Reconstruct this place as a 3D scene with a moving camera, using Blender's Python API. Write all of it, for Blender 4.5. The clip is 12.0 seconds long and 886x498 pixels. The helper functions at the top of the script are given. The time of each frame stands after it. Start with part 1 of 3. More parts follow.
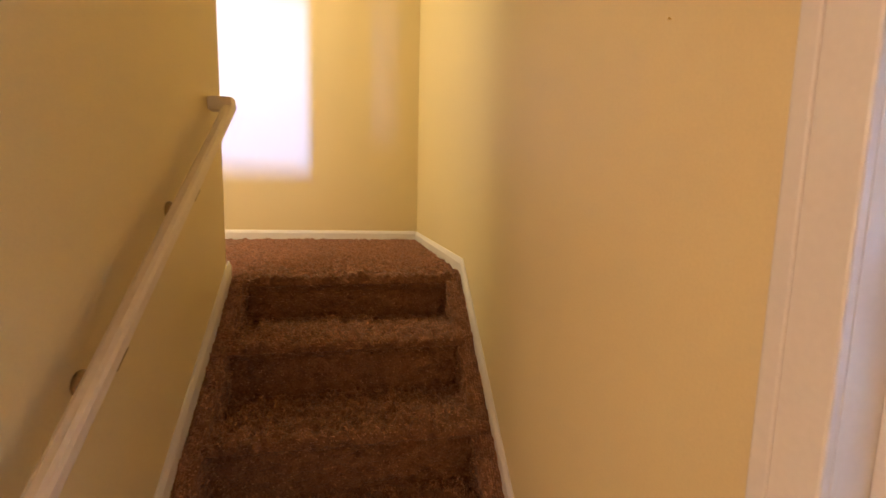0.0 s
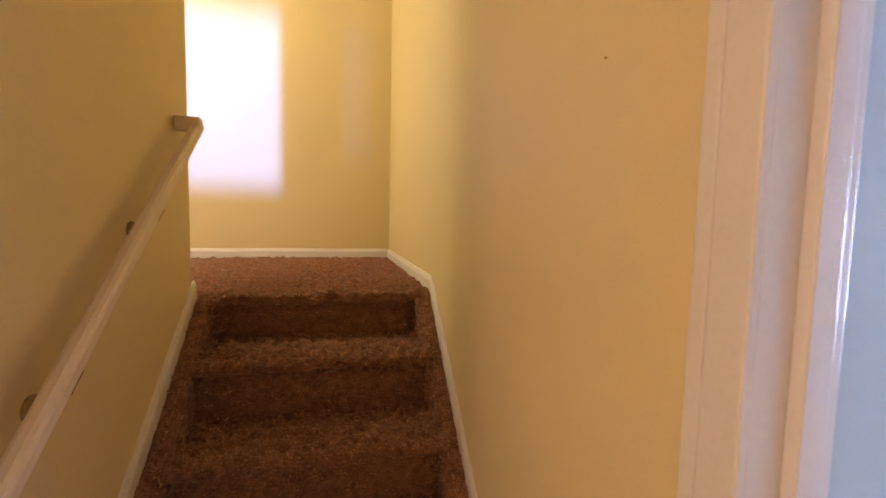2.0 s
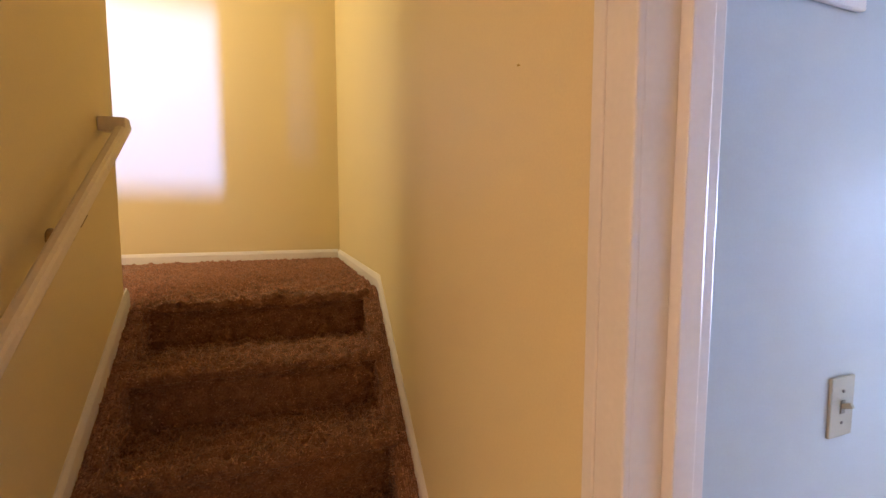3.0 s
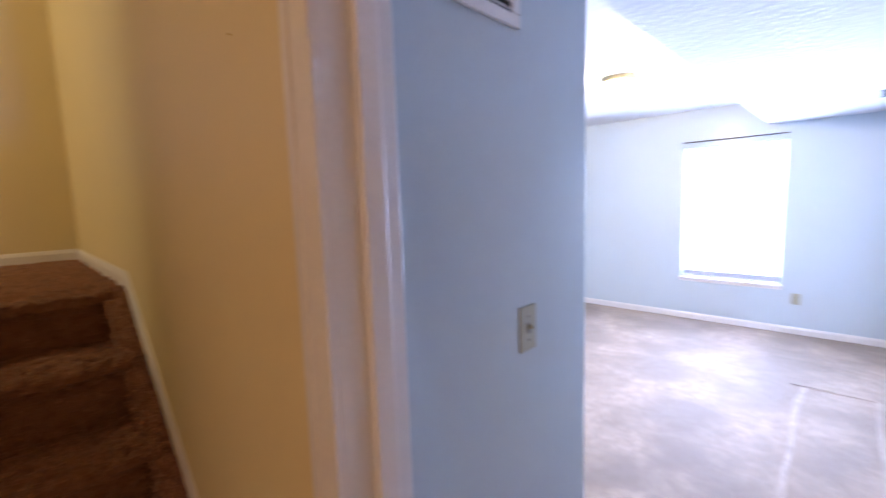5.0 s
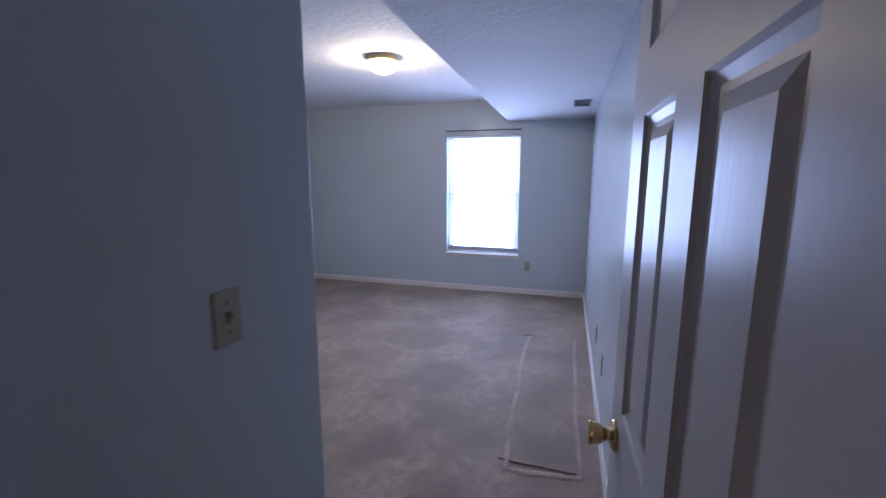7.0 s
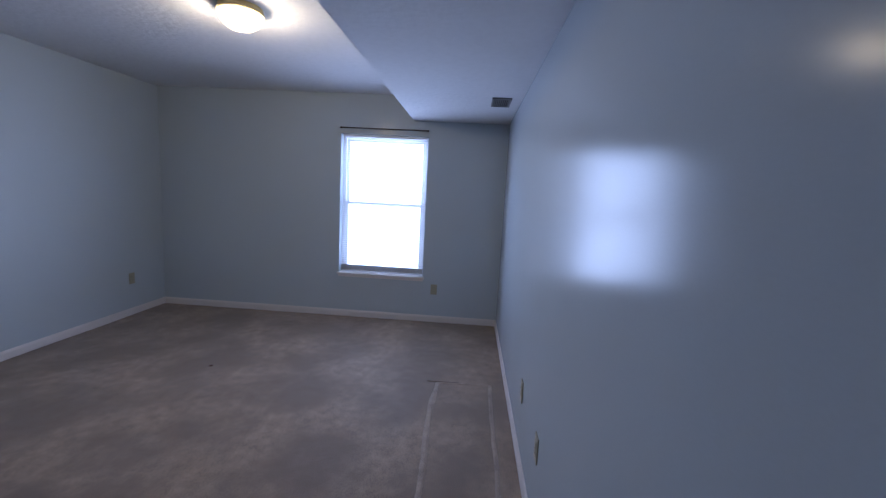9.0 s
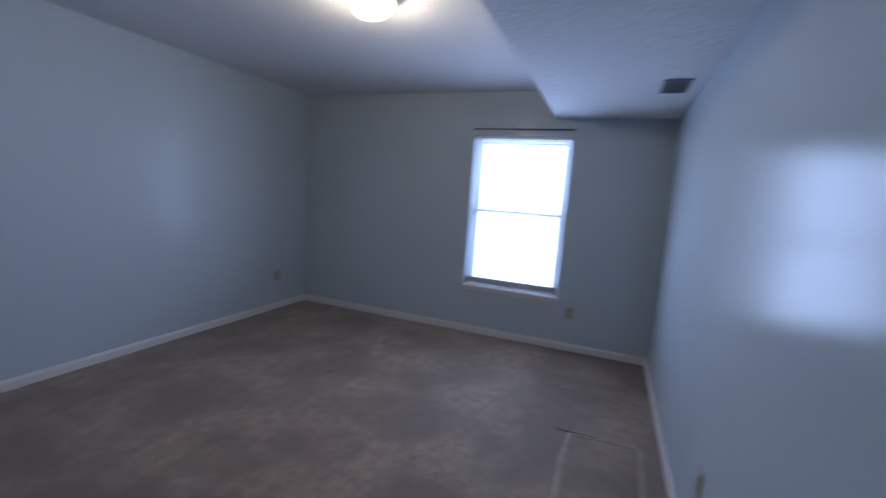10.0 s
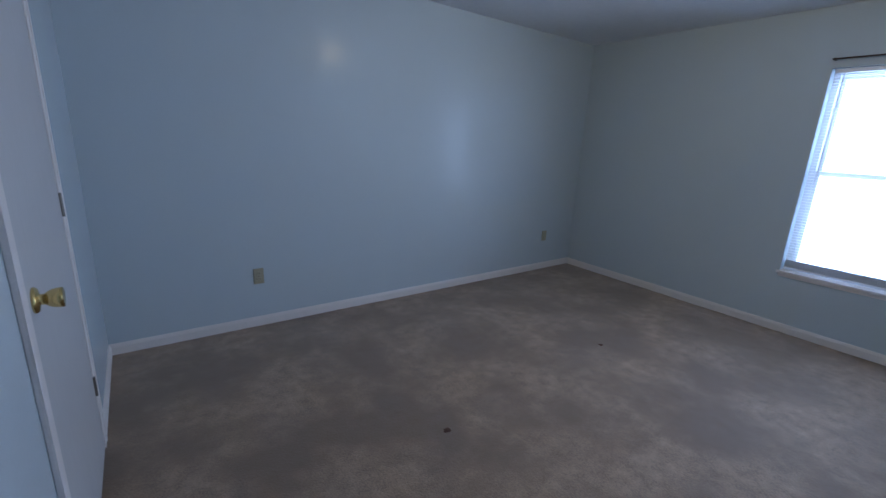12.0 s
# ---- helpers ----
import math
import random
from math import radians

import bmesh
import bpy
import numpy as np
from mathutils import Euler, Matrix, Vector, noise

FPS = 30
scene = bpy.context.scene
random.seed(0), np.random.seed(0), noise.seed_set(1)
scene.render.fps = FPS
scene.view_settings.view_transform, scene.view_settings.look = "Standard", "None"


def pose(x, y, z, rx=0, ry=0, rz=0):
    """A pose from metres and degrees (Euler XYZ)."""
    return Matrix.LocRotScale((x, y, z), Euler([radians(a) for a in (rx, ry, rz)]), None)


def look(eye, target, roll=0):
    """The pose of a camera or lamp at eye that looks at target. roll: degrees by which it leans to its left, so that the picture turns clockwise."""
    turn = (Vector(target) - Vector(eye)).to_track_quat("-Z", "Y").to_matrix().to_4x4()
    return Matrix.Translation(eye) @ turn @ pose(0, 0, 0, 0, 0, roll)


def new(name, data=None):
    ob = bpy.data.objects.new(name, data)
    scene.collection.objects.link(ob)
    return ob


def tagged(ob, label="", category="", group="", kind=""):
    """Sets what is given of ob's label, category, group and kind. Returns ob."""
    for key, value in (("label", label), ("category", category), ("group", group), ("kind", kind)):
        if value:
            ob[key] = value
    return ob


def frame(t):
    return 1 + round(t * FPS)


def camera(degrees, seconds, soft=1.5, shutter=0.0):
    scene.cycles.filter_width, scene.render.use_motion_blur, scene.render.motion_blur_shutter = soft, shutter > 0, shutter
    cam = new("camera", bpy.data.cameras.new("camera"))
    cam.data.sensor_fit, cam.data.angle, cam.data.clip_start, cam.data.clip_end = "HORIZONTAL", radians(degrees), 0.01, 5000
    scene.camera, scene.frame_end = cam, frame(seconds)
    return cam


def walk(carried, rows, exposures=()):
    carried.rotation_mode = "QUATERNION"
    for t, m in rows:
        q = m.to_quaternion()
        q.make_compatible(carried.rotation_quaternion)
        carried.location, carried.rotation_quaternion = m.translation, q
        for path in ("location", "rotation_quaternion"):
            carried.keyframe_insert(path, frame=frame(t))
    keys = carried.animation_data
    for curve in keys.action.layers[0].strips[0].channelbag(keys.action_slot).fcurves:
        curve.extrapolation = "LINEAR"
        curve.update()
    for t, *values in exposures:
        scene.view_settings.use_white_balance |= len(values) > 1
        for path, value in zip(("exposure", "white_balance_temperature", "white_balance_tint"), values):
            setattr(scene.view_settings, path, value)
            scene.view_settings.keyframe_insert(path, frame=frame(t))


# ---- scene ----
cam = camera(92.8, 12.0, soft=1.3, shutter=0.5)
PATH = [
    (0, (-0.225, 0.522, 1.532), (0.167, 2.470, 1.299), 1.3),
    (0.5, (-0.253, 0.512, 1.544), (0.063, 2.478, 1.363), 2.8),
    (1, (-0.235, 0.505, 1.546), (0.143, 2.464, 1.400), 2.6),
    (1.5, (-0.216, 0.495, 1.543), (0.162, 2.454, 1.402), 2.4),
    (2, (-0.205, 0.487, 1.540), (0.299, 2.417, 1.389), 1.3),
    (2.5, (-0.188, 0.463, 1.542), (0.447, 2.353, 1.385), 0.3),
    (4.5, (-0.106, 0.377, 1.529), (0.935, 2.073, 1.330), 0.0),
    (5, (-0.086, 0.33, 1.511), (1.337, 1.716, 1.28), -1.9),
    (5.5, (-0.073, 0.266, 1.501), (1.646, 1.254, 1.235), -1.3),
    (6, (-0.054, 0.243, 1.488), (1.742, 1.059, 1.16), -1.8),
    (6.5, (-0.019, 0.232, 1.475), (1.834, 0.896, 1.119), -1.0),
    (7, (0.116, 0.234, 1.469), (2.007, 0.795, 1.142), 0.1),
    (7.5, (0.261, 0.28, 1.449), (2.197, 0.572, 1.039), 1.5),
    (9.5, (1.197, 0.365, 1.453), (3.176, 0.481, 1.191), 3.0),
    (10, (1.396, 0.424, 1.424), (3.24, 1.151, 1.161), 4.0),
    (10.5, (1.441, 0.518, 1.435), (3.056, 1.614, 0.997), 3.5),
    (11, (1.41, 0.632, 1.419), (2.806, 1.977, 0.925), 2.4),
    (11.5, (1.383, 0.678, 1.383), (2.612, 2.169, 0.867), 3.3),
    (12, (1.363, 0.746, 1.407), (2.508, 2.304, 0.895), 2.8),
]
EXPOSURES = [(0, 2.53, 6050, 15), (2.5, 2.45, 5950, 15), (4.5, 2.10, 5850, 17), (5, 1.72, 5700, 18), (5.5, 1.0, 5600, 20), (6, 0.32, 5550, 20), (6.5, -0.02, 5550, 20),
             (7, -0.35, 5600, 19), (7.5, -0.55, 5650, 18), (9.5, -1.20, 5700, 13), (10, -1.25, 5650, 11), (11, -1.53, 5600, 8), (11.5, -1.36, 5580, 6), (12, -0.98, 5560, 4)]
walk(cam, [(t, look(eye, target, roll)) for t, eye, target, roll in PATH], EXPOSURES)

# ---- plan, in metres ----
HALL_E, ROOM_W = 0.195, 0.31          # the two faces of the wall with the bedroom door
STAIR_W = -0.697                       # left wall of the stairs
LEFT_T, RAIL_S = 0.10, 0.99             # thickness and near end of that wall
LAND_Z, LAND_Y, BACK_Y = 1.222, 2.209, 3.609
SHAFT_W, HALL_S, TOP = -2.4, -0.9, 3.95
JAMB_S, JAMB_N, HEAD = 0.045, 0.80, 2.03
NOOK_N, CLOSET_X = 0.90, 1.11
ROOM_E, ROOM_N, CEIL, SOF_Z, SOF_Y = 5.5, 3.83, 2.43, 2.175, 1.0
WIN_Y0, WIN_Y1, WIN_Z0, WIN_Z1 = 0.83, 1.785, 0.50, 2.02
WT = 0.15

# ---- world and lights ----
SUN_EL, SUN_K = radians(13), 0.165
world = bpy.data.worlds.new("sky")
scene.world = world
world.use_nodes = True
wn = world.node_tree
sky = wn.nodes.new("ShaderNodeTexSky")
sky.sky_type, sky.sun_disc, sky.sun_elevation, sky.sun_rotation = "NISHITA", False, SUN_EL, math.atan2(-SUN_K, -1)
wn.links.new(sky.outputs[0], wn.nodes["Background"].inputs[0])
wn.nodes["Background"].inputs[1].default_value = 0.05


def lamp(name, kind, m, energy, color, **more):
    data = bpy.data.lights.new(name, kind)
    data.energy, data.color = energy, color
    if "size" in more:
        data.shape, data.size, data.size_y = "RECTANGLE", more["size"], more["size_y"]
    if "radius" in more:
        data.shadow_soft_size = more["radius"]
    if "angle" in more:
        data.angle = more["angle"]
    ob = new(name, data)
    ob.matrix_world = m
    return ob


way = Vector((SUN_K, 1, -math.tan(SUN_EL) * math.hypot(1, SUN_K)))
lamp("sun", "SUN", look(Vector((0, 0, 0)) - way * 9, (0, 0, 0)), 0.95, (0.20, 0.36, 1.0), angle=radians(3.2))
# daylight in the bedroom window
lamp("window_daylight", "AREA", look((ROOM_E + 0.32, 1.307, 1.26), (0, 1.307, 1.26)), 138, (0.57, 0.69, 1.0), size=1.05, size_y=1.6)
# unseen landing bulb without fixture, an added warm hall fill, the bedroom lamp's bulb
lamp("landing_bulb", "POINT", pose(-2.1, 2.70, 3.55), 14.5, (1.0, 0.86, 0.50), radius=0.34)
lamp("hall_fill", "POINT", pose(-1.9, 0.08, 1.95), 7.0, (1.0, 0.655, 0.475), radius=0.17)
lamp("bedroom_bulb", "POINT", pose(3.42, 1.72, 2.30), 36, (1.0, 0.79, 0.50), radius=0.06)


# ---- materials ----
def mat(name, base, rough=0.6, metal=0.0, vary=0.06, scale=3.0, fine=60.0, bump=0.05, dist=0.002, specular=0.5, emit=None, power=0.0, spots=None, coord="Object", sheen=0.0):
    """A surface with broad blotches, fine grain and relief."""
    m = bpy.data.materials.new(name)
    m.use_nodes = True
    n, links = m.node_tree.nodes, m.node_tree.links
    b = n["Principled BSDF"]
    b.inputs["Metallic"].default_value = metal
    b.inputs["Specular IOR Level"].default_value = specular
    geo = n.new("ShaderNodeNewGeometry") if coord == "World" else n.new("ShaderNodeTexCoord")
    src = geo.outputs["Position"] if coord == "World" else geo.outputs["Object"]

    def noise_tex(s, detail=4.0):
        t = n.new("ShaderNodeTexNoise")
        t.inputs["Scale"].default_value, t.inputs["Detail"].default_value = s, detail
        links.new(src, t.inputs["Vector"])
        return t

    big, small = noise_tex(scale), noise_tex(fine)
    mix = n.new("ShaderNodeMix")
    mix.data_type = "RGBA"
    lo = [max(0.0, c * (1 - vary)) for c in base]
    hi = [min(1.0, c * (1 + vary)) for c in base]
    mix.inputs["A"].default_value, mix.inputs["B"].default_value = (*lo, 1), (*hi, 1)
    ramp = n.new("ShaderNodeMapRange")
    ramp.inputs["From Min"].default_value, ramp.inputs["From Max"].default_value = 0.35, 0.65
    add = n.new("ShaderNodeMath")
    add.operation = "MULTIPLY_ADD"
    add.inputs[1].default_value = 0.5
    links.new(small.outputs["Fac"], add.inputs[0])
    half = n.new("ShaderNodeMath")
    half.operation = "MULTIPLY"
    half.inputs[1].default_value = 0.5
    links.new(big.outputs["Fac"], half.inputs[0])
    links.new(half.outputs[0], add.inputs[2])
    links.new(add.outputs[0], ramp.inputs["Value"])
    links.new(ramp.outputs[0], mix.inputs["Factor"])
    colour = mix.outputs["Result"]
    if spots:
        st, where = n.new("ShaderNodeMapRange"), noise_tex(spots[1], 6.0)
        st.inputs["From Min"].default_value, st.inputs["From Max"].default_value = spots[2], spots[3]
        links.new(where.outputs["Fac"], st.inputs["Value"])
        m2 = n.new("ShaderNodeMix")
        m2.data_type = "RGBA"
        m2.inputs["B"].default_value = (*spots[0], 1)
        links.new(colour, m2.inputs["A"])
        links.new(st.outputs[0], m2.inputs["Factor"])
        colour = m2.outputs["Result"]
    b.inputs["Sheen Weight"].default_value = sheen
    links.new(colour, b.inputs["Base Color"])
    rr = n.new("ShaderNodeMapRange")
    rr.inputs["To Min"].default_value, rr.inputs["To Max"].default_value = rough * 0.88, min(1.0, rough * 1.12)
    links.new(big.outputs["Fac"], rr.inputs["Value"])
    links.new(rr.outputs[0], b.inputs["Roughness"])
    if bump:
        bp = n.new("ShaderNodeBump")
        bp.inputs["Strength"].default_value, bp.inputs["Distance"].default_value = bump, dist
        links.new(small.outputs["Fac"], bp.inputs["Height"])
        links.new(bp.outputs[0], b.inputs["Normal"])
    if emit:
        b.inputs["Emission Color"].default_value = (*emit, 1)
        b.inputs["Emission Strength"].default_value = power
    return m


YELLOW = mat("yellow_wall_paint", (0.745, 0.62, 0.345), 0.5, vary=0.03, scale=1.3, fine=220, bump=0.12, dist=0.001, coord="World")
BLUE = mat("pale_blue_semigloss_paint", (0.515, 0.578, 0.62), 0.18, vary=0.025, scale=1.1, fine=170, bump=0.10, dist=0.001, coord="World", specular=0.075)
CEILING = mat("textured_ceiling_paint", (0.71, 0.72, 0.74), 0.85, vary=0.03, scale=2.0, fine=24, bump=0.6, dist=0.008, coord="World")
WHITE = mat("white_trim_paint", (0.75, 0.71, 0.69), 0.38, vary=0.03, scale=4.0, fine=120, bump=0.05, dist=0.001)
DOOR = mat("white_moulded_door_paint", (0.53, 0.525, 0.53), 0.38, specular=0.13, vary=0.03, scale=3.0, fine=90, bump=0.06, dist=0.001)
RAIL = mat("cream_painted_wood", (0.80, 0.70, 0.58), 0.4, vary=0.05, scale=5.0, fine=90, bump=0.06)
BRASS = mat("polished_brass", (0.66, 0.51, 0.22), 0.2, 1.0, vary=0.06, scale=20, fine=200, bump=0.02)
GILT = mat("satin_gilt_metal", (0.86, 0.68, 0.34), 0.5, 0.0, vary=0.05, scale=20)
BRACKET = mat("aged_brass", (0.34, 0.24, 0.14), 0.42, 0.8, vary=0.2, scale=20, fine=150)
ALMOND = mat("almond_plastic", (0.38, 0.355, 0.26), 0.4, vary=0.04, scale=15, fine=200, bump=0.02)
# almond at half brightness: shade around the switch toggle put into the colour
COLLAR_SHADE = mat("shaded_plastic", (0.20, 0.18, 0.135), 0.5, vary=0.05)
HOLE_SHADE = mat("slot_shade", (0.02, 0.02, 0.02), 0.6, vary=0.2)
ROD = mat("dark_bronze_metal", (0.07, 0.055, 0.05), 0.4, 0.7, vary=0.2, scale=20)
STEEL = mat("dull_hinge_metal", (0.22, 0.20, 0.17), 0.4, 0.9, vary=0.15, scale=40)
DUCT_SHADE = mat("duct_shade", (0.03, 0.03, 0.03), 0.8, vary=0.3)
VENTPAINT = mat("grey_vent_paint", (0.20, 0.20, 0.21), 0.5, vary=0.08, scale=20)
VINYL = mat("white_vinyl", (0.80, 0.82, 0.84), 0.35, vary=0.02, scale=10, fine=100, bump=0.02)
SLAT = mat("white_blind_slat", (0.82, 0.83, 0.85), 0.4, vary=0.03, scale=8, bump=0.0)
TAUPE = mat("taupe_carpet", (0.300, 0.215, 0.148), 0.74, vary=0.36, scale=13.0, fine=150, bump=0.45, dist=0.006, coord="World", specular=0.42, sheen=0.3, spots=((0.195, 0.138, 0.094), 2.3, 0.40, 0.60))
for node in TAUPE.node_tree.nodes:
    if node.type == "TEX_NOISE" and node.inputs["Scale"].default_value == 2.3:
        node.inputs["Roughness"].default_value, node.inputs["Distortion"].default_value = 0.72, 0.1
PRESSED = mat("pressed_carpet_pile", (0.355, 0.27, 0.205), 0.74, vary=0.36, scale=9, fine=170, bump=0.5, dist=0.008, coord="World", specular=0.3, sheen=0.3)
SEAM_SHADE = mat("shaded_carpet_seam", (0.15, 0.11, 0.085), 0.95, vary=0.35, scale=30, fine=200, bump=0.6, dist=0.004, coord="World", specular=0.1)
STAIN = mat("dark_carpet_stain", (0.10, 0.055, 0.04), 0.95, vary=0.35, scale=30, fine=300, bump=0.8, dist=0.004, coord="World", specular=0.1)
SHAG = mat("brown_shag_carpet", (0.285, 0.140, 0.080), 0.95, vary=0.30, scale=30, fine=140, bump=1.0, dist=0.012, coord="World", specular=0.1, sheen=0.15)
TUFT = mat("brown_carpet_tufts", (0.42, 0.215, 0.128), 0.9, vary=0.25, scale=30, fine=140, bump=0, coord="World", specular=0.1, sheen=0.2)
tn = TUFT.node_tree
gi, hs = tn.nodes.new("ShaderNodeNewGeometry"), tn.nodes.new("ShaderNodeHueSaturation")
vr = tn.nodes.new("ShaderNodeMapRange")
vr.inputs["To Min"].default_value, vr.inputs["To Max"].default_value = 0.78, 1.22
tn.links.new(gi.outputs["Random Per Island"], vr.inputs["Value"])
tn.links.new(vr.outputs[0], hs.inputs["Value"])
pb = tn.nodes["Principled BSDF"]
tn.links.new(pb.inputs["Base Color"].links[0].from_socket, hs.inputs["Color"])
tn.links.new(hs.outputs[0], pb.inputs["Base Color"])
BOWL = mat("lit_frosted_glass", (0.9, 0.86, 0.75), 0.3, emit=(1.0, 0.82, 0.50), power=5.0, bump=0)
GLASS = bpy.data.materials.new("window_glass")
GLASS.use_nodes = True
gb = GLASS.node_tree.nodes["Principled BSDF"]
gb.inputs["Transmission Weight"].default_value, gb.inputs["Roughness"].default_value, gb.inputs["IOR"].default_value = 1.0, 0.0, 1.45


# ---- mesh helpers ----
def box(bm, x0, y0, z0, x1, y1, z1, bevel=0.0, segments=2):
    """Adds a box to bm, with its edges rounded by bevel."""
    r = bmesh.ops.create_cube(bm, size=1.0)
    vs = r["verts"]
    bmesh.ops.scale(bm, vec=(x1 - x0, y1 - y0, z1 - z0), verts=vs)
    bmesh.ops.translate(bm, vec=((x0 + x1) / 2, (y0 + y1) / 2, (z0 + z1) / 2), verts=vs)
    if bevel:
        edges = list({e for v in vs for e in v.link_edges})
        bmesh.ops.bevel(bm, geom=edges, offset=bevel, segments=segments, affect="EDGES", profile=0.5)
    return bm


def boxes(*rows, bevel=0.0):
    bm = bmesh.new()
    for r in rows:
        box(bm, *r, bevel=bevel)
    return bm


def lathe(profile, steps=32):
    """A turned body about z from (radius, height) pairs."""
    bm = bmesh.new()
    rings = []
    for r, z in profile:
        rings.append([bm.verts.new((max(r, 1e-4) * math.cos(2 * math.pi * i / steps), max(r, 1e-4) * math.sin(2 * math.pi * i / steps), z)) for i in range(steps)])
    for a, b in zip(rings, rings[1:]):
        for i in range(steps):
            bm.faces.new((a[i], a[(i + 1) % steps], b[(i + 1) % steps], b[i]))
    bm.faces.new(rings[0][::-1])
    bm.faces.new(rings[-1])
    bmesh.ops.recalc_face_normals(bm, faces=bm.faces)
    return bm


def prism(points, depth, axis="x"):
    """A closed outline in the plane across the axis, drawn out along it."""
    bm = bmesh.new()
    def put(p, d):
        return {"x": (d, p[0], p[1]), "y": (p[0], d, p[1]), "z": (p[0], p[1], d)}[axis]
    a = [bm.verts.new(put(p, depth[0])) for p in points]
    b = [bm.verts.new(put(p, depth[1])) for p in points]
    bm.faces.new(a[::-1])
    bm.faces.new(b)
    for i in range(len(a)):
        j = (i + 1) % len(a)
        bm.faces.new((a[i], a[j], b[j], b[i]))
    bmesh.ops.recalc_face_normals(bm, faces=bm.faces)
    return bm


def mesh_of(name, bm, material, smooth=False):
    me = bpy.data.meshes.new(name)
    bm.to_mesh(me)
    bm.free()
    me.materials.append(material)
    if smooth:
        me.polygons.foreach_set("use_smooth", [True] * len(me.polygons))
    return me


def part(name, bm, material, parent=None, label="", m=None, smooth=False):
    ob = new(name, mesh_of(name, bm, material, smooth))
    if parent:
        ob.parent = parent
    if m is not None:
        ob.matrix_basis = m
    return tagged(ob, label)


def thing(name, label, category, m=None, group=""):
    ob = new(name)
    ob.empty_display_size = 0.1
    if m is not None:
        ob.matrix_basis = m
    return tagged(ob, label, category, group)


def structure(name, bm, material, label, category):
    return tagged(part(name, bm, material), label, category, kind="structure")


# ---- walls, floors, ceilings ----
# wall with the bedroom door: yellow towards the hall, pale blue towards the bedroom
mid = (HALL_E + ROOM_W) / 2
structure("wall_stairs_east", boxes((HALL_E, JAMB_N + 0.02, 0, mid, BACK_Y, TOP), (HALL_E, HALL_S, 0, mid, JAMB_S - 0.02, TOP), (HALL_E, JAMB_S - 0.02, HEAD + 0.02, mid, JAMB_N + 0.02, TOP)), YELLOW, "yellow painted plaster wall beside carpeted stairs", "wall")
structure("wall_bedroom_west", boxes((mid, JAMB_N + 0.02, 0, ROOM_W, NOOK_N, CEIL), (mid, -0.12, 0, ROOM_W, JAMB_S - 0.02, CEIL), (mid, JAMB_S - 0.02, HEAD + 0.02, ROOM_W, JAMB_N + 0.02, CEIL)), BLUE, "pale blue painted wall around the bedroom door", "wall")
structure("wall_stairs_north", boxes((SHAFT_W, BACK_Y, 0, HALL_E + 0.06, BACK_Y + 0.12, TOP)), YELLOW, "yellow painted wall behind the stair landing", "wall")
structure("wall_stairs_west", boxes((STAIR_W - LEFT_T, RAIL_S, 0, STAIR_W, 2.16, TOP)), YELLOW, "yellow painted wall that carries the handrail", "wall")
# out of view; the opening is added so the hall fill reaches the stairs
structure("wall_hall_west", boxes((STAIR_W - LEFT_T, HALL_S, 0, STAIR_W, -0.80, 2.38), (STAIR_W - LEFT_T, HALL_S, 2.38, STAIR_W, RAIL_S, 2.45), (STAIR_W - LEFT_T, 0.0, 2.45, STAIR_W, RAIL_S, TOP)), YELLOW, "unseen yellow painted wall, its opening added for the hall fill light", "wall")
structure("wall_shaft_west", boxes((SHAFT_W - 0.12, HALL_S - 0.12, 0, SHAFT_W, BACK_Y + 0.12, TOP)), YELLOW, "yellow painted wall of the stairwell", "wall")
OX0, OX1, OZ0, OZ1 = -2.2, -1.0, 2.555, 3.78
structure("wall_hall_south", boxes((SHAFT_W, HALL_S - 0.12, 0, HALL_E + 0.06, HALL_S, 2.45)), YELLOW, "yellow painted wall at the end of the hall", "wall")
structure("ceiling_hall", boxes((SHAFT_W, HALL_S - 0.12, 2.45, HALL_E + 0.06, -0.12, 2.57)), CEILING, "white textured hall ceiling", "ceiling")
# upper wall of the stairwell, unseen; window opening and slot added to shape daylight
structure("wall_upper_south", boxes((SHAFT_W, -0.12, 2.45, OX0, 0, TOP), (OX0, -0.12, 2.45, OX1, 0, OZ0), (OX0, -0.12, OZ1, OX1, 0, TOP), (OX1, -0.12, 2.45, -0.663, 0, TOP), (-0.663, -0.12, 2.45, -0.632, 0, 2.775), (-0.663, -0.12, OZ1, -0.632, 0, TOP), (-0.632, -0.12, 2.45, HALL_E, 0, TOP)), YELLOW, "unseen yellow painted upper wall, its openings cut to shape the daylight", "wall")
structure("ceiling_stairwell", boxes((SHAFT_W - 0.12, HALL_S - 0.12, TOP, HALL_E + 0.12, BACK_Y + 0.12, TOP + 0.1)), CEILING, "white textured ceiling of the stairwell", "ceiling")
structure("wall_bedroom_north", boxes((CLOSET_X - 0.12, ROOM_N, 0, ROOM_E + WT, ROOM_N + 0.12, CEIL)), BLUE, "pale blue semi-gloss painted bedroom wall", "wall")
structure("wall_bedroom_south", boxes((ROOM_W, -0.12, 0, ROOM_E + WT, 0, CEIL)), BLUE, "pale blue semi-gloss painted bedroom wall", "wall")
structure("wall_bedroom_east", boxes((ROOM_E, 0, 0, ROOM_E + WT, WIN_Y0, CEIL), (ROOM_E, WIN_Y1, 0, ROOM_E + WT, ROOM_N, CEIL), (ROOM_E, WIN_Y0, 0, ROOM_E + WT, WIN_Y1, WIN_Z0), (ROOM_E, WIN_Y0, WIN_Z1, ROOM_E + WT, WIN_Y1, CEIL)), BLUE, "pale blue painted bedroom wall around the window", "wall")
CD0, CD1 = 2.07, 2.87                  # closet door opening along y
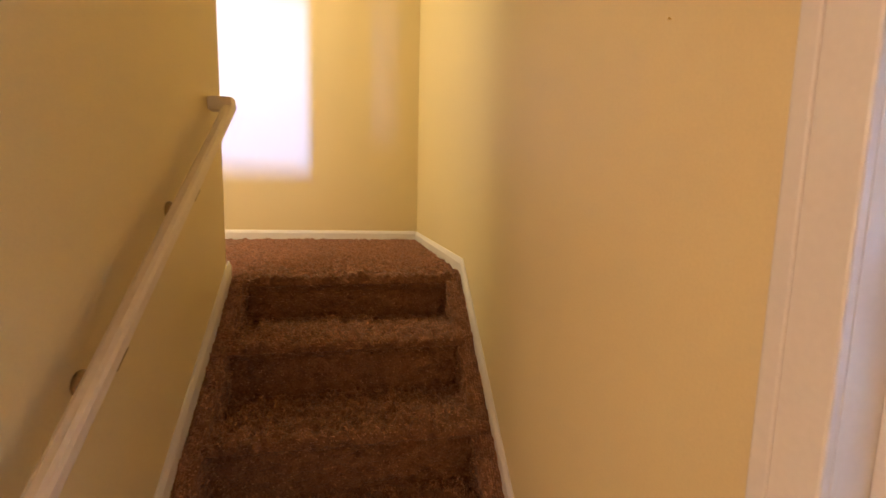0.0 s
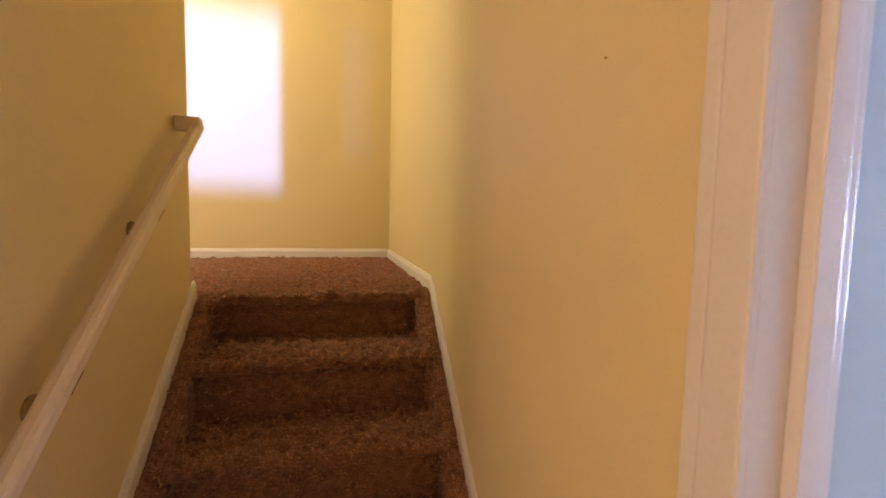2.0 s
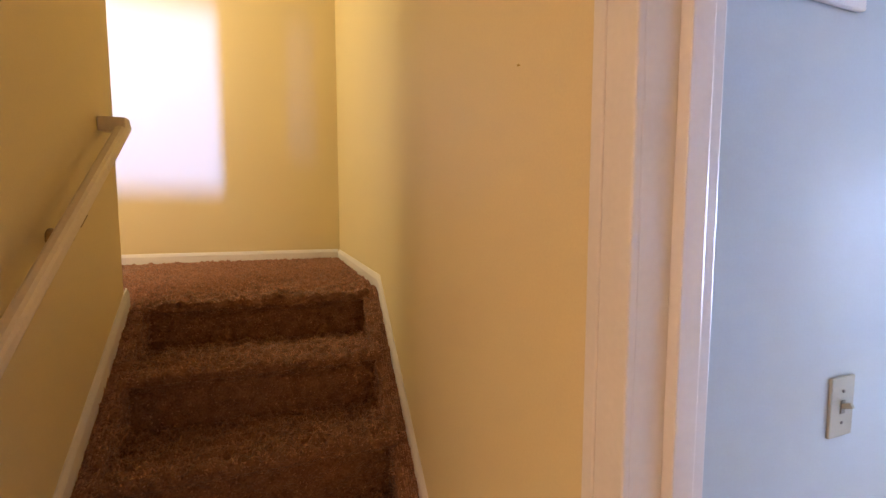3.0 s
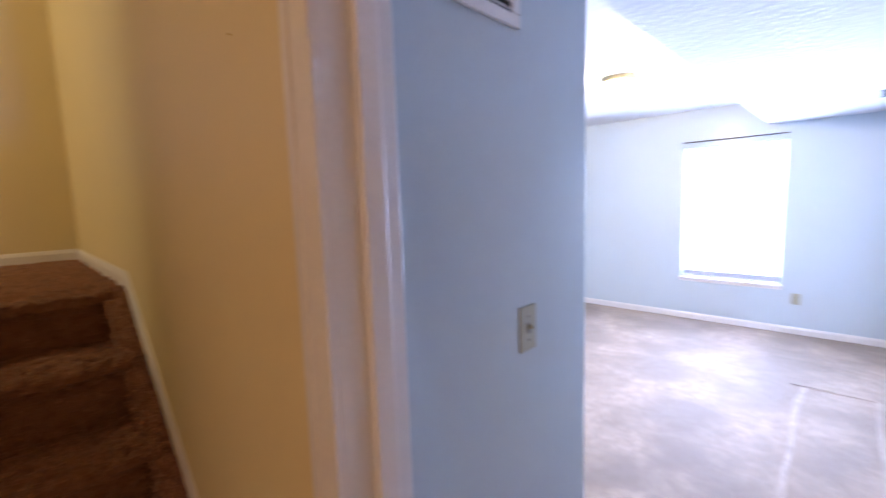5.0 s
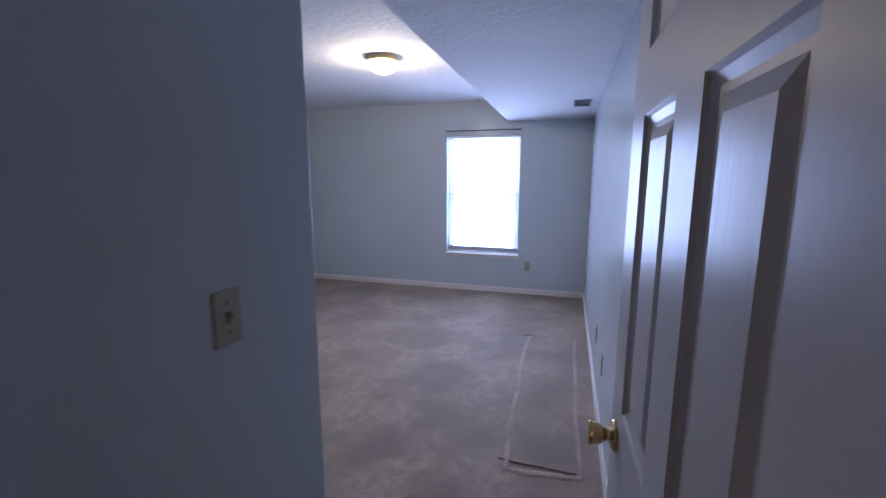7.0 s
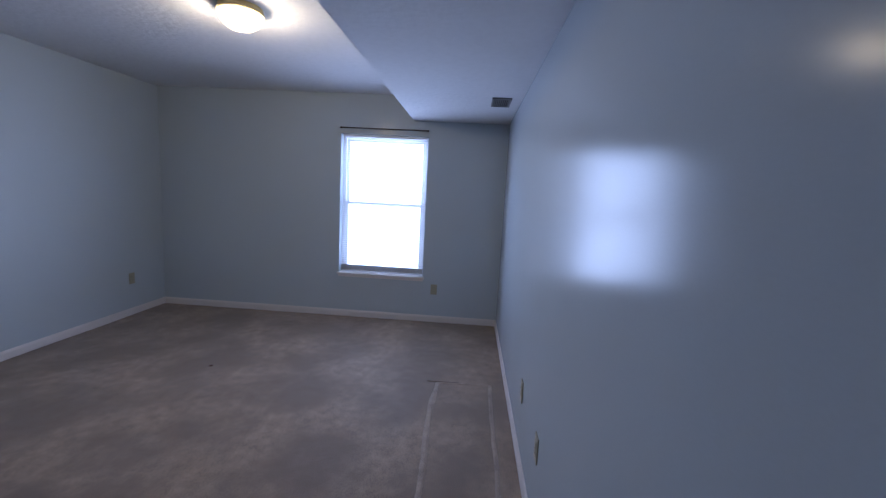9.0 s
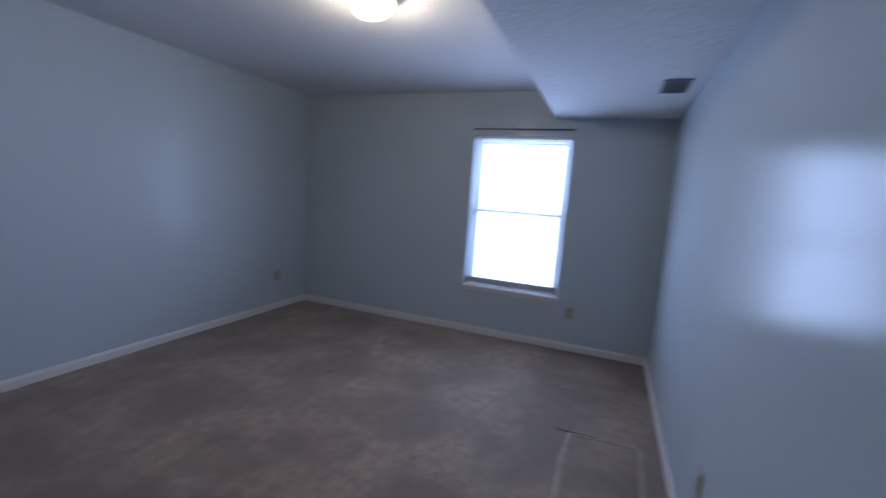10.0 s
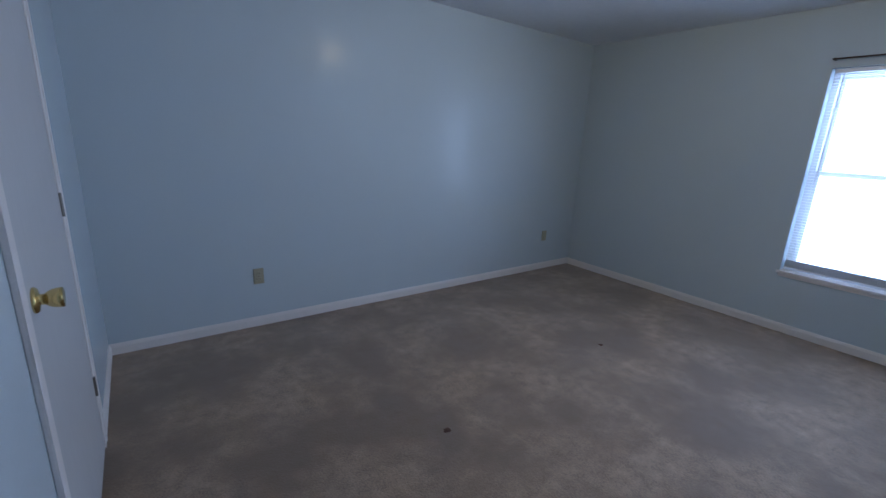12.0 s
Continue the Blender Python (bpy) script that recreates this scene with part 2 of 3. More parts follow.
structure("wall_closet_side", boxes((ROOM_W, NOOK_N, 0, CLOSET_X, NOOK_N + 0.11, CEIL), bevel=0.003), BLUE, "pale blue painted short wall with light switch", "wall")
structure("wall_closet_front", boxes((CLOSET_X - 0.11, NOOK_N + 0.11, 0, CLOSET_X, CD0 - 0.02, CEIL), (CLOSET_X - 0.11, CD1 + 0.02, 0, CLOSET_X, ROOM_N, CEIL), (CLOSET_X - 0.11, CD0 - 0.02, HEAD + 0.02, CLOSET_X, CD1 + 0.02, CEIL)), BLUE, "pale blue painted wall around the closet door", "wall")
structure("wall_closet_back", boxes((ROOM_W + 0.002, NOOK_N + 0.11, 0, ROOM_W + 0.05, ROOM_N, CEIL)), BLUE, "pale blue painted closet wall", "wall")
structure("ceiling_bedroom", boxes((ROOM_W, -0.12, CEIL, ROOM_E + WT, ROOM_N + 0.12, CEIL + 0.1)), CEILING, "white textured bedroom ceiling", "ceiling")
structure("ceiling_soffit", boxes((ROOM_W + 0.002, 0.0, SOF_Z, ROOM_E, SOF_Y, CEIL + 0.002), bevel=0.003), CEILING, "white textured dropped soffit along the wall", "soffit")
structure("floor_hall", boxes((SHAFT_W, HALL_S, -0.1, HALL_E + 0.06, BACK_Y, 0)), SHAG, "brown carpeted hall floor", "floor")


def sheet(name, nx, ny, at, material, label, category, parent=None):
    """A finely divided surface; at(u, v) gives the place for u, v from 0 to 1."""
    verts = [at(i / nx, j / ny) for j in range(ny + 1) for i in range(nx + 1)]
    faces = [(j * (nx + 1) + i, j * (nx + 1) + i + 1, (j + 1) * (nx + 1) + i + 1, (j + 1) * (nx + 1) + i) for j in range(ny) for i in range(nx)]
    me = bpy.data.meshes.new(name)
    me.from_pydata(verts, [], faces)
    me.materials.append(material)
    me.polygons.foreach_set("use_smooth", [True] * len(me.polygons))
    ob = new(name, me)
    if parent:
        ob.parent = parent
        return tagged(ob, label)
    return tagged(ob, label, category, kind="structure")


def pile(x, y, z, high):
    """How far shag pile stands out at a place: tufts on lumps."""
    a = noise.noise((x * 52, y * 52, z * 52))
    b = noise.noise((x * 24 + 9, y * 24, z * 24))
    return high * (0.5 + 0.6 * a + 0.75 * b)


# bedroom carpet: one sheet with slight unevenness
sheet("floor", 180, 130, lambda u, v: (HALL_E + 0.02 + u * (ROOM_E - HALL_E - 0.02), v * ROOM_N, 0.003 + 0.003 * noise.noise((u * 90, v * 70, 0)) + 0.003 * noise.noise((u * 9, v * 7, 3))), TAUPE, "worn taupe cut-pile bedroom carpet with faint stains", "floor")
structure("floor_base", boxes((HALL_E + 0.06, -0.12, -0.1, ROOM_E + WT, ROOM_N + 0.12, -0.008)), TAUPE, "taupe carpet underlay", "floor")

# carpeted stairs: treads roll over each nosing; narrow carpeted stringers at both sides
TREADS = [LAND_Z, 1.042, 0.838, 0.633, 0.422, 0.211]
RUN = 0.232
INNER_W, INNER_E = -0.650, 0.138


def step_lines():
    """Outline (y, z) along the carpet of each step: its tread, rolled nosing and riser."""
    lines, y, last = [], LAND_Y, (LAND_Y + 0.10, LAND_Z)
    for k, z in enumerate(TREADS):
        low = TREADS[k + 1] if k + 1 < len(TREADS) else 0.0
        r = 0.022
        pts = [last, (y + 0.02, z)]
        for i in range(7):
            a = math.pi / 2 + i * math.pi / 6
            pts.append((y - 0.012 + r * math.cos(a), z - r + r * math.sin(a)))
        pts += [(y, z - 0.065), (y, low + 0.015), (y - 0.012, low)]
        lines.append(pts)
        last = pts[-1]
        y -= RUN
    return lines


def resample(pts, step):
    out = [pts[0]]
    for a, b in zip(pts, pts[1:]):
        n = max(1, round(math.dist(a, b) / step))
        out += [(a[0] + (b[0] - a[0]) * i / n, a[1] + (b[1] - a[1]) * i / n) for i in range(1, n + 1)]
    return out


TUFTS = []          # place and way of every carpet tuft on the stairs


def tuft(x, y, z, way, length):
    TUFTS.append((x, y, z, *way, length))


def step_sheet(line, x0, x1, step=0.006):
    n = round((x1 - x0) / step)
    verts, faces = [], []
    for k, (y, z) in enumerate(line):
        a, b = line[max(0, k - 1)], line[min(len(line) - 1, k + 1)]
        ty, tz = b[0] - a[0], b[1] - a[1]
        ln = math.hypot(ty, tz) or 1
        ny, nz = tz / ln, -ty / ln
        if nz < -0.3:
            ny, nz = -ny, -nz
        flat = abs(nz) < 0.5
        for i in range(n + 1):
            x = x0 + (x1 - x0) * i / n
            d = pile(x, y, z, 0.008 if flat else 0.027)
            verts.append((x + 0.004 * noise.noise((x * 60, y * 60, z * 60 + 7)), y + ny * d, z + nz * d))
            if z > 0.4 and random.random() < (0.10 if flat else 0.34):
                tuft(*verts[-1], (0, ny, nz), 0.006 if flat else 0.011)
    w = n + 1
    for k in range(len(line) - 1):
        for i in range(n):
            faces.append((k * w + i, k * w + i + 1, (k + 1) * w + i + 1, (k + 1) * w + i))
    me = bpy.data.meshes.new("step")
    me.from_pydata(verts, [], faces)
    me.materials.append(SHAG)
    me.polygons.foreach_set("use_smooth", [True] * len(me.polygons))
    return me


stairs = tagged(new("stairs"), "carpeted straight stairs in brown shag with side stringers", "stairs", kind="structure")
for line in step_lines():
    st = new("step", step_sheet(resample(line, 0.006), INNER_W - 0.01, INNER_E + 0.01))
    st.parent = stairs


def stringer(x0, x1, inner, slope):
    """A carpeted strip beside the steps, level with the nosings and following the slope."""
    nl, nw = 300, 12
    verts, faces = [], []
    length = LAND_Y - 0.95
    for j in range(nl + 1):
        y = LAND_Y + 0.02 - j / nl * length
        base = min(LAND_Z + 0.004, LAND_Z + 0.004 - (LAND_Y - 0.015 - y) * slope)
        for i in range(nw + 1):
            u = i / nw
            if inner > 0:
                x, z = (x0 + (x1 - x0) * min(1, u * 2), base - max(0, u - 0.5) * 2 * 0.20)
            else:
                x, z = (x1 + (x0 - x1) * min(1, u * 2), base - max(0, u - 0.5) * 2 * 0.20)
            d = pile(x * 1.2, y, z, 0.018)
            verts.append((x + (d * inner if u > 0.45 else 0), y, z + (d if u <= 0.5 else 0)))
            if z > 0.4 and random.random() < 0.8:
                tuft(*verts[-1], (0.3 * inner, -0.3, 0.9) if u <= 0.5 else (inner, 0, 0.2), 0.010)
    w = nw + 1
    for j in range(nl):
        for i in range(nw):
            faces.append((j * w + i, j * w + i + 1, (j + 1) * w + i + 1, (j + 1) * w + i))
    me = bpy.data.meshes.new("stringer_carpet")
    me.from_pydata(verts, [], faces)
    me.materials.append(SHAG)
    me.polygons.foreach_set("use_smooth", [True] * len(me.polygons))
    ob = new("stringer_carpet", me)
    ob.parent = stairs


stringer(STAIR_W + 0.012, INNER_W, 1, 0.77)
stringer(INNER_E, HALL_E - 0.012, -1, 0.88)
sheet("landing", 430, 230, lambda u, v: (SHAFT_W + u * (HALL_E - SHAFT_W), LAND_Y + 0.005 + v * (BACK_Y - LAND_Y - 0.005), LAND_Z + pile(SHAFT_W + u * (HALL_E - SHAFT_W), LAND_Y + v * (BACK_Y - LAND_Y), 2.0, 0.018)), SHAG, "brown shag carpeted stair landing", "landing")
structure("landing_base", boxes((SHAFT_W, LAND_Y + 0.01, 0.0, HALL_E, BACK_Y, LAND_Z - 0.01)), SHAG, "brown carpeted landing base", "landing")


for i in range(26000):
    x, y = random.uniform(STAIR_W - 0.25, HALL_E - 0.014), LAND_Y + (BACK_Y - 0.02 - LAND_Y) * random.random() ** 1.3
    tuft(x, y, LAND_Z + pile(x, y, 2.0, 0.018) - 0.002, (0, -0.2, 1), 0.011)

# tufts: small leaning three-sided spikes
rng = np.random.default_rng(3)
T = np.array(TUFTS)
base, up, size = T[:, :3], T[:, 3:6] + rng.normal(0, 0.55, (len(T), 3)), T[:, 6:7] * rng.uniform(0.6, 1.3, (len(T), 1))
up /= np.linalg.norm(up, axis=1, keepdims=True)
side = np.cross(up, rng.normal(0, 1, (len(T), 3)))
side /= np.linalg.norm(side, axis=1, keepdims=True)
other = np.cross(up, side)
rad = rng.uniform(0.0024, 0.0042, (len(T), 1))
corners = [base + rad * (side * math.cos(a) + other * math.sin(a)) - up * 0.002 for a in (0.0, 2.094, 4.189)]
tip = base + up * size
pts = np.stack(corners + [tip], axis=1).reshape(-1, 3)
first = np.arange(len(T))[:, None] * 4
tris = np.concatenate([first + np.array([[0, 1, 3]]), first + np.array([[1, 2, 3]]), first + np.array([[2, 0, 3]])])
me = bpy.data.meshes.new("carpet_tufts")
me.from_pydata(pts.tolist(), [], tris.tolist())
me.materials.append(TUFT)
tagged(new("carpet_tufts", me), "loose brown tufts of the shag stair carpet", "carpet pile", kind="stuff")


# ---- baseboards and trim ----
BH, BT = 0.075, 0.012


def board(name, a, b, inward, z=0.0, slope_b=None):
    """A baseboard from a to b on the floor line, standing out from the wall towards inward, its top edge eased."""
    a, b, n = Vector((*a, 0)), Vector((*b, 0)), Vector((*inward, 0))
    bm = bmesh.new()
    prof = [(0, 0), (BT, 0), (BT, BH * 0.72), (BT * 0.7, BH * 0.86), (BT * 0.35, BH), (0, BH)]
    za, zb = z, (z if slope_b is None else slope_b)
    ra = [bm.verts.new(a + n * d + Vector((0, 0, za + h))) for d, h in prof]
    rb = [bm.verts.new(b + n * d + Vector((0, 0, zb + h))) for d, h in prof]
    bm.faces.new(ra)
    bm.faces.new(rb[::-1])
    for i in range(len(prof)):
        j = (i + 1) % len(prof)
        bm.faces.new((ra[i], rb[i], rb[j], ra[j]))
    bmesh.ops.recalc_face_normals(bm, faces=bm.faces)
    return structure(name, bm, WHITE, "white painted wooden baseboard", "baseboard")


board("baseboard_east", (ROOM_E, 0.012), (ROOM_E, ROOM_N - 0.012), (-1, 0))
board("baseboard_north", (CLOSET_X, ROOM_N), (ROOM_E, ROOM_N), (0, -1))
board("baseboard_south", (ROOM_W + 0.03, 0), (ROOM_E, 0), (0, 1))
board("baseboard_nook", (ROOM_W + 0.02, NOOK_N), (CLOSET_X, NOOK_N), (0, -1))
board("baseboard_closet", (CLOSET_X, NOOK_N), (CLOSET_X, CD0 - 0.075), (1, 0))
board("baseboard_closet_north", (CLOSET_X, CD1 + 0.075), (CLOSET_X, ROOM_N - 0.012), (1, 0))
board("baseboard_landing", (SHAFT_W, BACK_Y), (HALL_E - 0.012, BACK_Y), (0, -1), LAND_Z)
board("baseboard_landing_east", (HALL_E, 2.18), (HALL_E, BACK_Y), (-1, 0), LAND_Z - 0.004)
for nm, x, n, SLOPE in (("skirt_east", HALL_E, -1, 0.885), ("skirt_west", STAIR_W, 1, 0.74)):
    dy = 1.25
    board(nm, (x, 2.18), (x, 2.18 - dy), (n, 0), LAND_Z - 0.006, LAND_Z - 0.006 - dy * SLOPE)


def casing(name, plane, n, y0, y1, head, width=0.068, sides="both"):
    """Flat-stepped door casing on the face x = plane that looks towards n."""
    bm = bmesh.new()
    rows = []
    if sides in ("both", "south"):
        rows.append((y0 - width, 0, y0 + 0.0, head + width))
    if sides in ("both", "north"):
        rows.append((y1, 0, y1 + width, head + width))
    rows.append((y0, head, y1, head + width))
    for a, z0, b, z1 in rows:
        x = sorted((plane + n * 0.0005, plane + n * 0.013))
        box(bm, x[0], a, z0, x[1], b, z1, 0.003)
        if b - a < 0.1:
            outer = (a, a + 0.022) if b <= y0 + 1e-6 else (b - 0.022, b)
            x = sorted((plane + n * 0.011, plane + n * 0.0155))
            box(bm, x[0], outer[0], z0, x[1], outer[1], z1, 0.003)
    return structure(name, bm, WHITE, "white painted stepped door casing", "door trim")


casing("trim_hall_door", HALL_E, -1, JAMB_S, JAMB_N, HEAD)
casing("trim_bedroom_door", ROOM_W, 1, JAMB_S, JAMB_N, HEAD, 0.045, "south")
casing("trim_closet_door", CLOSET_X, 1, CD0, CD1, HEAD)
structure("door_jamb", boxes((HALL_E - 0.002, JAMB_N, 0, ROOM_W + 0.002, JAMB_N + 0.02, HEAD), (HALL_E - 0.002, JAMB_S - 0.02, 0, ROOM_W + 0.002, JAMB_S, HEAD), (HALL_E - 0.002, JAMB_S - 0.02, HEAD, ROOM_W + 0.002, JAMB_N + 0.02, HEAD + 0.02),
          (HALL_E + 0.045, JAMB_N - 0.016, 0, HALL_E + 0.08, JAMB_N, HEAD), (HALL_E + 0.045, JAMB_S, 0, HALL_E + 0.08, JAMB_S + 0.011, HEAD), (HALL_E + 0.045, JAMB_S + 0.011, HEAD - 0.011, HALL_E + 0.08, JAMB_N - 0.016, HEAD), bevel=0.002), WHITE, "white painted door jamb with stop", "door frame")
structure("closet_jamb", boxes((CLOSET_X - 0.11, CD0 - 0.02, 0, CLOSET_X + 0.002, CD0, HEAD), (CLOSET_X - 0.11, CD1, 0, CLOSET_X + 0.002, CD1 + 0.02, HEAD), (CLOSET_X - 0.11, CD0 - 0.02, HEAD, CLOSET_X + 0.002, CD1 + 0.02, HEAD + 0.02), bevel=0.002), WHITE, "white painted closet door jamb", "door frame")


# ---- doors ----
def panel_face(bm, x0, x1, z0, z1, y, out):
    """A moulded panel: a sunk cove around a raised field, on the face at y that looks towards out."""
    loops = []
    for inset, depth in ((0.0, 0.0), (0.006, 0.006), (0.020, 0.011), (0.030, 0.011), (0.052, 0.004), (0.056, 0.004)):
        yy = y - out * depth
        loops.append([bm.verts.new(p) for p in ((x0 + inset, yy, z0 + inset), (x1 - inset, yy, z0 + inset), (x1 - inset, yy, z1 - inset), (x0 + inset, yy, z1 - inset))])
    for a, b in zip(loops, loops[1:]):
        for i in range(4):
            bm.faces.new((a[i], a[(i + 1) % 4], b[(i + 1) % 4], b[i]))
    bm.faces.new(loops[-1])


def knob(parent, m):
    k = part("knob", lathe([(0.0, 0.0), (0.033, 0.0), (0.034, 0.004), (0.030, 0.009), (0.014, 0.012), (0.0135, 0.016), (0.0145, 0.022), (0.0195, 0.028), (0.0235, 0.036), (0.0255, 0.046), (0.0262, 0.055), (0.0250, 0.058), (0.010, 0.0585), (0.0, 0.0585)]), BRASS, parent, "polished brass round door knob", m, True)
    return k


def panel_door(name, width, label, knob_z=0.89, flush=False):
    """A six-panel or flat door, hinged at x = 0, lying along +x, 35 mm thick about y = 0, with its panels as parts."""
    h, t = 2.015, 0.0175
    stile, mull = 0.117, 0.115
    pw = (width - 2 * stile - mull) / 2
    xs = [(stile, stile + pw), (stile + pw + mull, width - stile)]
    zs = [(0.22, 0.79), (0.97, 1.575), (1.69, 1.90)]
    d = thing(name, label, "door")
    if flush:
        xs = []
    rows = [(0, -t, 0, width, t, h)] if flush else [(0, -t, 0, stile, t, h), (width - stile, -t, 0, width, t, h), (stile + pw, -t, 0, stile + pw + mull, t, h)]
    for x0, x1 in xs:
        edges = [0.0] + [z for p in zs for z in p] + [h]
        for a, b in zip(edges[0::2], edges[1::2]):
            rows.append((x0, -t, a, x1, t, b))
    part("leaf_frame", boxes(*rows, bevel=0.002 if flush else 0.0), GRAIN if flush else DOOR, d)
    for x0, x1 in xs:
        for z0, z1 in zs:
            bm = bmesh.new()
            panel_face(bm, x0, x1, z0, z1, t, 1)
            panel_face(bm, x0, x1, z0, z1, -t, -1)
            bmesh.ops.recalc_face_normals(bm, faces=bm.faces)
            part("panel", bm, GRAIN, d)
    for s in (1, -1):
        knob(d, Matrix.Translation((width - 0.065, s * t, knob_z)) @ pose(0, 0, 0, -90 * s))
    part("latch_plate", boxes((width, -0.012, knob_z - 0.03, width + 0.0015, 0.012, knob_z + 0.03)), BRASS, d, "brass latch plate")
    for z in (0.30, 1.08, 1.82):
        bm = lathe([(0.006, 0), (0.006, 0.09)], 12)
        hinge = part("hinge", bm, STEEL, d, "dull metal butt hinge", Matrix.Translation((-0.004, t + 0.003, z - 0.045)))
        part("hinge_leaf", boxes((0.0, -0.002, 0.0, 0.003, 0.0, 0.09)), STEEL, hinge)
    return d


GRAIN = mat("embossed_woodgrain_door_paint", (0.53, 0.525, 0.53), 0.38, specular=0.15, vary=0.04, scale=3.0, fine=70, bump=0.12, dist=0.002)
for node in GRAIN.node_tree.nodes:
    if node.type == "TEX_NOISE" and node.inputs["Scale"].default_value == 70:
        mp = GRAIN.node_tree.nodes.new("ShaderNodeMapping")
        mp.inputs["Scale"].default_value = (1.6, 1.0, 0.10)
        tc = GRAIN.node_tree.nodes.new("ShaderNodeTexCoord")
        GRAIN.node_tree.links.new(tc.outputs["Object"], mp.inputs["Vector"])
        GRAIN.node_tree.links.new(mp.outputs[0], node.inputs["Vector"])

bed_door = panel_door("bedroom_door", 0.787, "open white six-panel door with brass knob")
bed_door.matrix_basis = pose(0.335, 0.069, 0.012, 0, 0, 1.75)
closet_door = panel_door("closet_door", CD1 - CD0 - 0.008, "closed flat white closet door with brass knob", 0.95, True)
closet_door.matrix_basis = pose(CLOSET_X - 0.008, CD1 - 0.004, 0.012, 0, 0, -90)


# ---- handrail ----
rail = thing("handrail", "cream painted wooden handrail on brass brackets", "handrail")
RX, RZ1, RY1 = STAIR_W + 0.058, 1.828, 2.072
RS = 0.74
ry0 = 1.0
ang = math.atan(RS)
ln = (RY1 - ry0) / math.cos(ang)
prof = [(-0.013, -0.019), (0.013, -0.019), (0.016, -0.012), (0.016, 0.006), (0.013, 0.014), (0.006, 0.018), (-0.006, 0.018), (-0.013, 0.014), (-0.016, 0.006), (-0.016, -0.012)]
bm = prism(prof, (0, ln), "y")
bmesh.ops.bevel(bm, geom=[e for e in bm.edges if abs(e.verts[0].co.y - e.verts[1].co.y) < 1e-6], offset=0.003, segments=2, affect="EDGES")
part("rail", bm, RAIL, rail, m=pose(RX, ry0, RZ1 - (RY1 - ry0) * RS, math.degrees(ang)), smooth=False)
bm = boxes((STAIR_W, RY1 - 0.046, RZ1 - 0.028, RX + 0.015, RY1 - 0.002, RZ1 + 0.016), bevel=0.004)
part("return", bm, RAIL, rail)


def bracket(y):
    z = RZ1 - (RY1 - y) * RS
    b = part("bracket", lathe([(0.0, 0), (0.023, 0), (0.024, 0.004), (0.018, 0.010), (0.009, 0.013), (0.008, 0.045), (0.0, 0.047)], 24), BRACKET, rail, "aged brass handrail bracket", Matrix.Translation((STAIR_W, y, z - 0.07)) @ pose(0, 0, 0, 0, 90), True)
    bm = boxes((RX - 0.012, y - 0.024, -0.0015, RX + 0.012, y + 0.024, 0.0015), bevel=0.001)
    bmesh.ops.translate(bm, vec=(-RX, -y, 0), verts=bm.verts)
    part("saddle", bm, BRACKET, rail, m=pose(RX, y, z - 0.030, math.degrees(ang)))
    bm = lathe([(0.006, 0), (0.006, 0.04)], 12)
    part("bracket_arm", bm, BRACKET, rail, m=pose(RX - 0.022, y, z - 0.072, 0, 25))


for y in (1.708, 1.323):
    bracket(y)


# ---- bedroom window ----
win = tagged(new("window_1"), "white vinyl single-hung window with bright daylight", "window", kind="structure")
X0 = ROOM_E + 0.085
fr = 0.045
part("window_frame", boxes((X0, WIN_Y0, WIN_Z0, X0 + 0.06, WIN_Y0 + fr, WIN_Z1), (X0, WIN_Y1 - fr, WIN_Z0, X0 + 0.06, WIN_Y1, WIN_Z1), (X0, WIN_Y0 + fr, WIN_Z0, X0 + 0.06, WIN_Y1 - fr, WIN_Z0 + fr), (X0, WIN_Y0 + fr, WIN_Z1 - fr, X0 + 0.06, WIN_Y1 - fr, WIN_Z1), bevel=0.003), VINYL, win)
MEET = 1.275


def sash(z0, z1, x):
    s = part("sash", boxes((x, WIN_Y0 + fr, z0, x + 0.026, WIN_Y0 + fr + 0.03, z1), (x, WIN_Y1 - fr - 0.03, z0, x + 0.026, WIN_Y1 - fr, z1), (x, WIN_Y0 + fr + 0.03, z0, x + 0.026, WIN_Y1 - fr - 0.03, z0 + 0.035), (x, WIN_Y0 + fr + 0.03, z1 - 0.035, x + 0.026, WIN_Y1 - fr - 0.03, z1), bevel=0.002), VINYL, win)
    p = part("pane", boxes((x + 0.011, WIN_Y0 + fr + 0.028, z0 + 0.03, x + 0.015, WIN_Y1 - fr - 0.028, z1 - 0.03)), GLASS, s)
    p.visible_shadow = False


sash(WIN_Z0 + fr, MEET + 0.018, X0 + 0.002)
sash(MEET - 0.018, WIN_Z1 - fr, X0 + 0.031)
part("window_sill", boxes((ROOM_E - 0.022, WIN_Y0 - 0.012, WIN_Z0 - 0.02, X0, WIN_Y1 + 0.012, WIN_Z0 + 0.002), bevel=0.004), WHITE, win, "white painted window sill")
part("apron", boxes((ROOM_E - 0.010, WIN_Y0 + 0.0, WIN_Z0 - 0.045, ROOM_E - 0.0005, WIN_Y1, WIN_Z0 - 0.021), bevel=0.003), WHITE, win)
lin = 0.006
part("window_lining", boxes((ROOM_E - 0.001, WIN_Y0, WIN_Z0 + 0.003, X0, WIN_Y0 + lin, WIN_Z1), (ROOM_E - 0.001, WIN_Y1 - lin, WIN_Z0 + 0.003, X0, WIN_Y1, WIN_Z1), (ROOM_E - 0.001, WIN_Y0 + lin, WIN_Z1 - lin, X0, WIN_Y1 - lin, WIN_Z1)), BLUE, win)

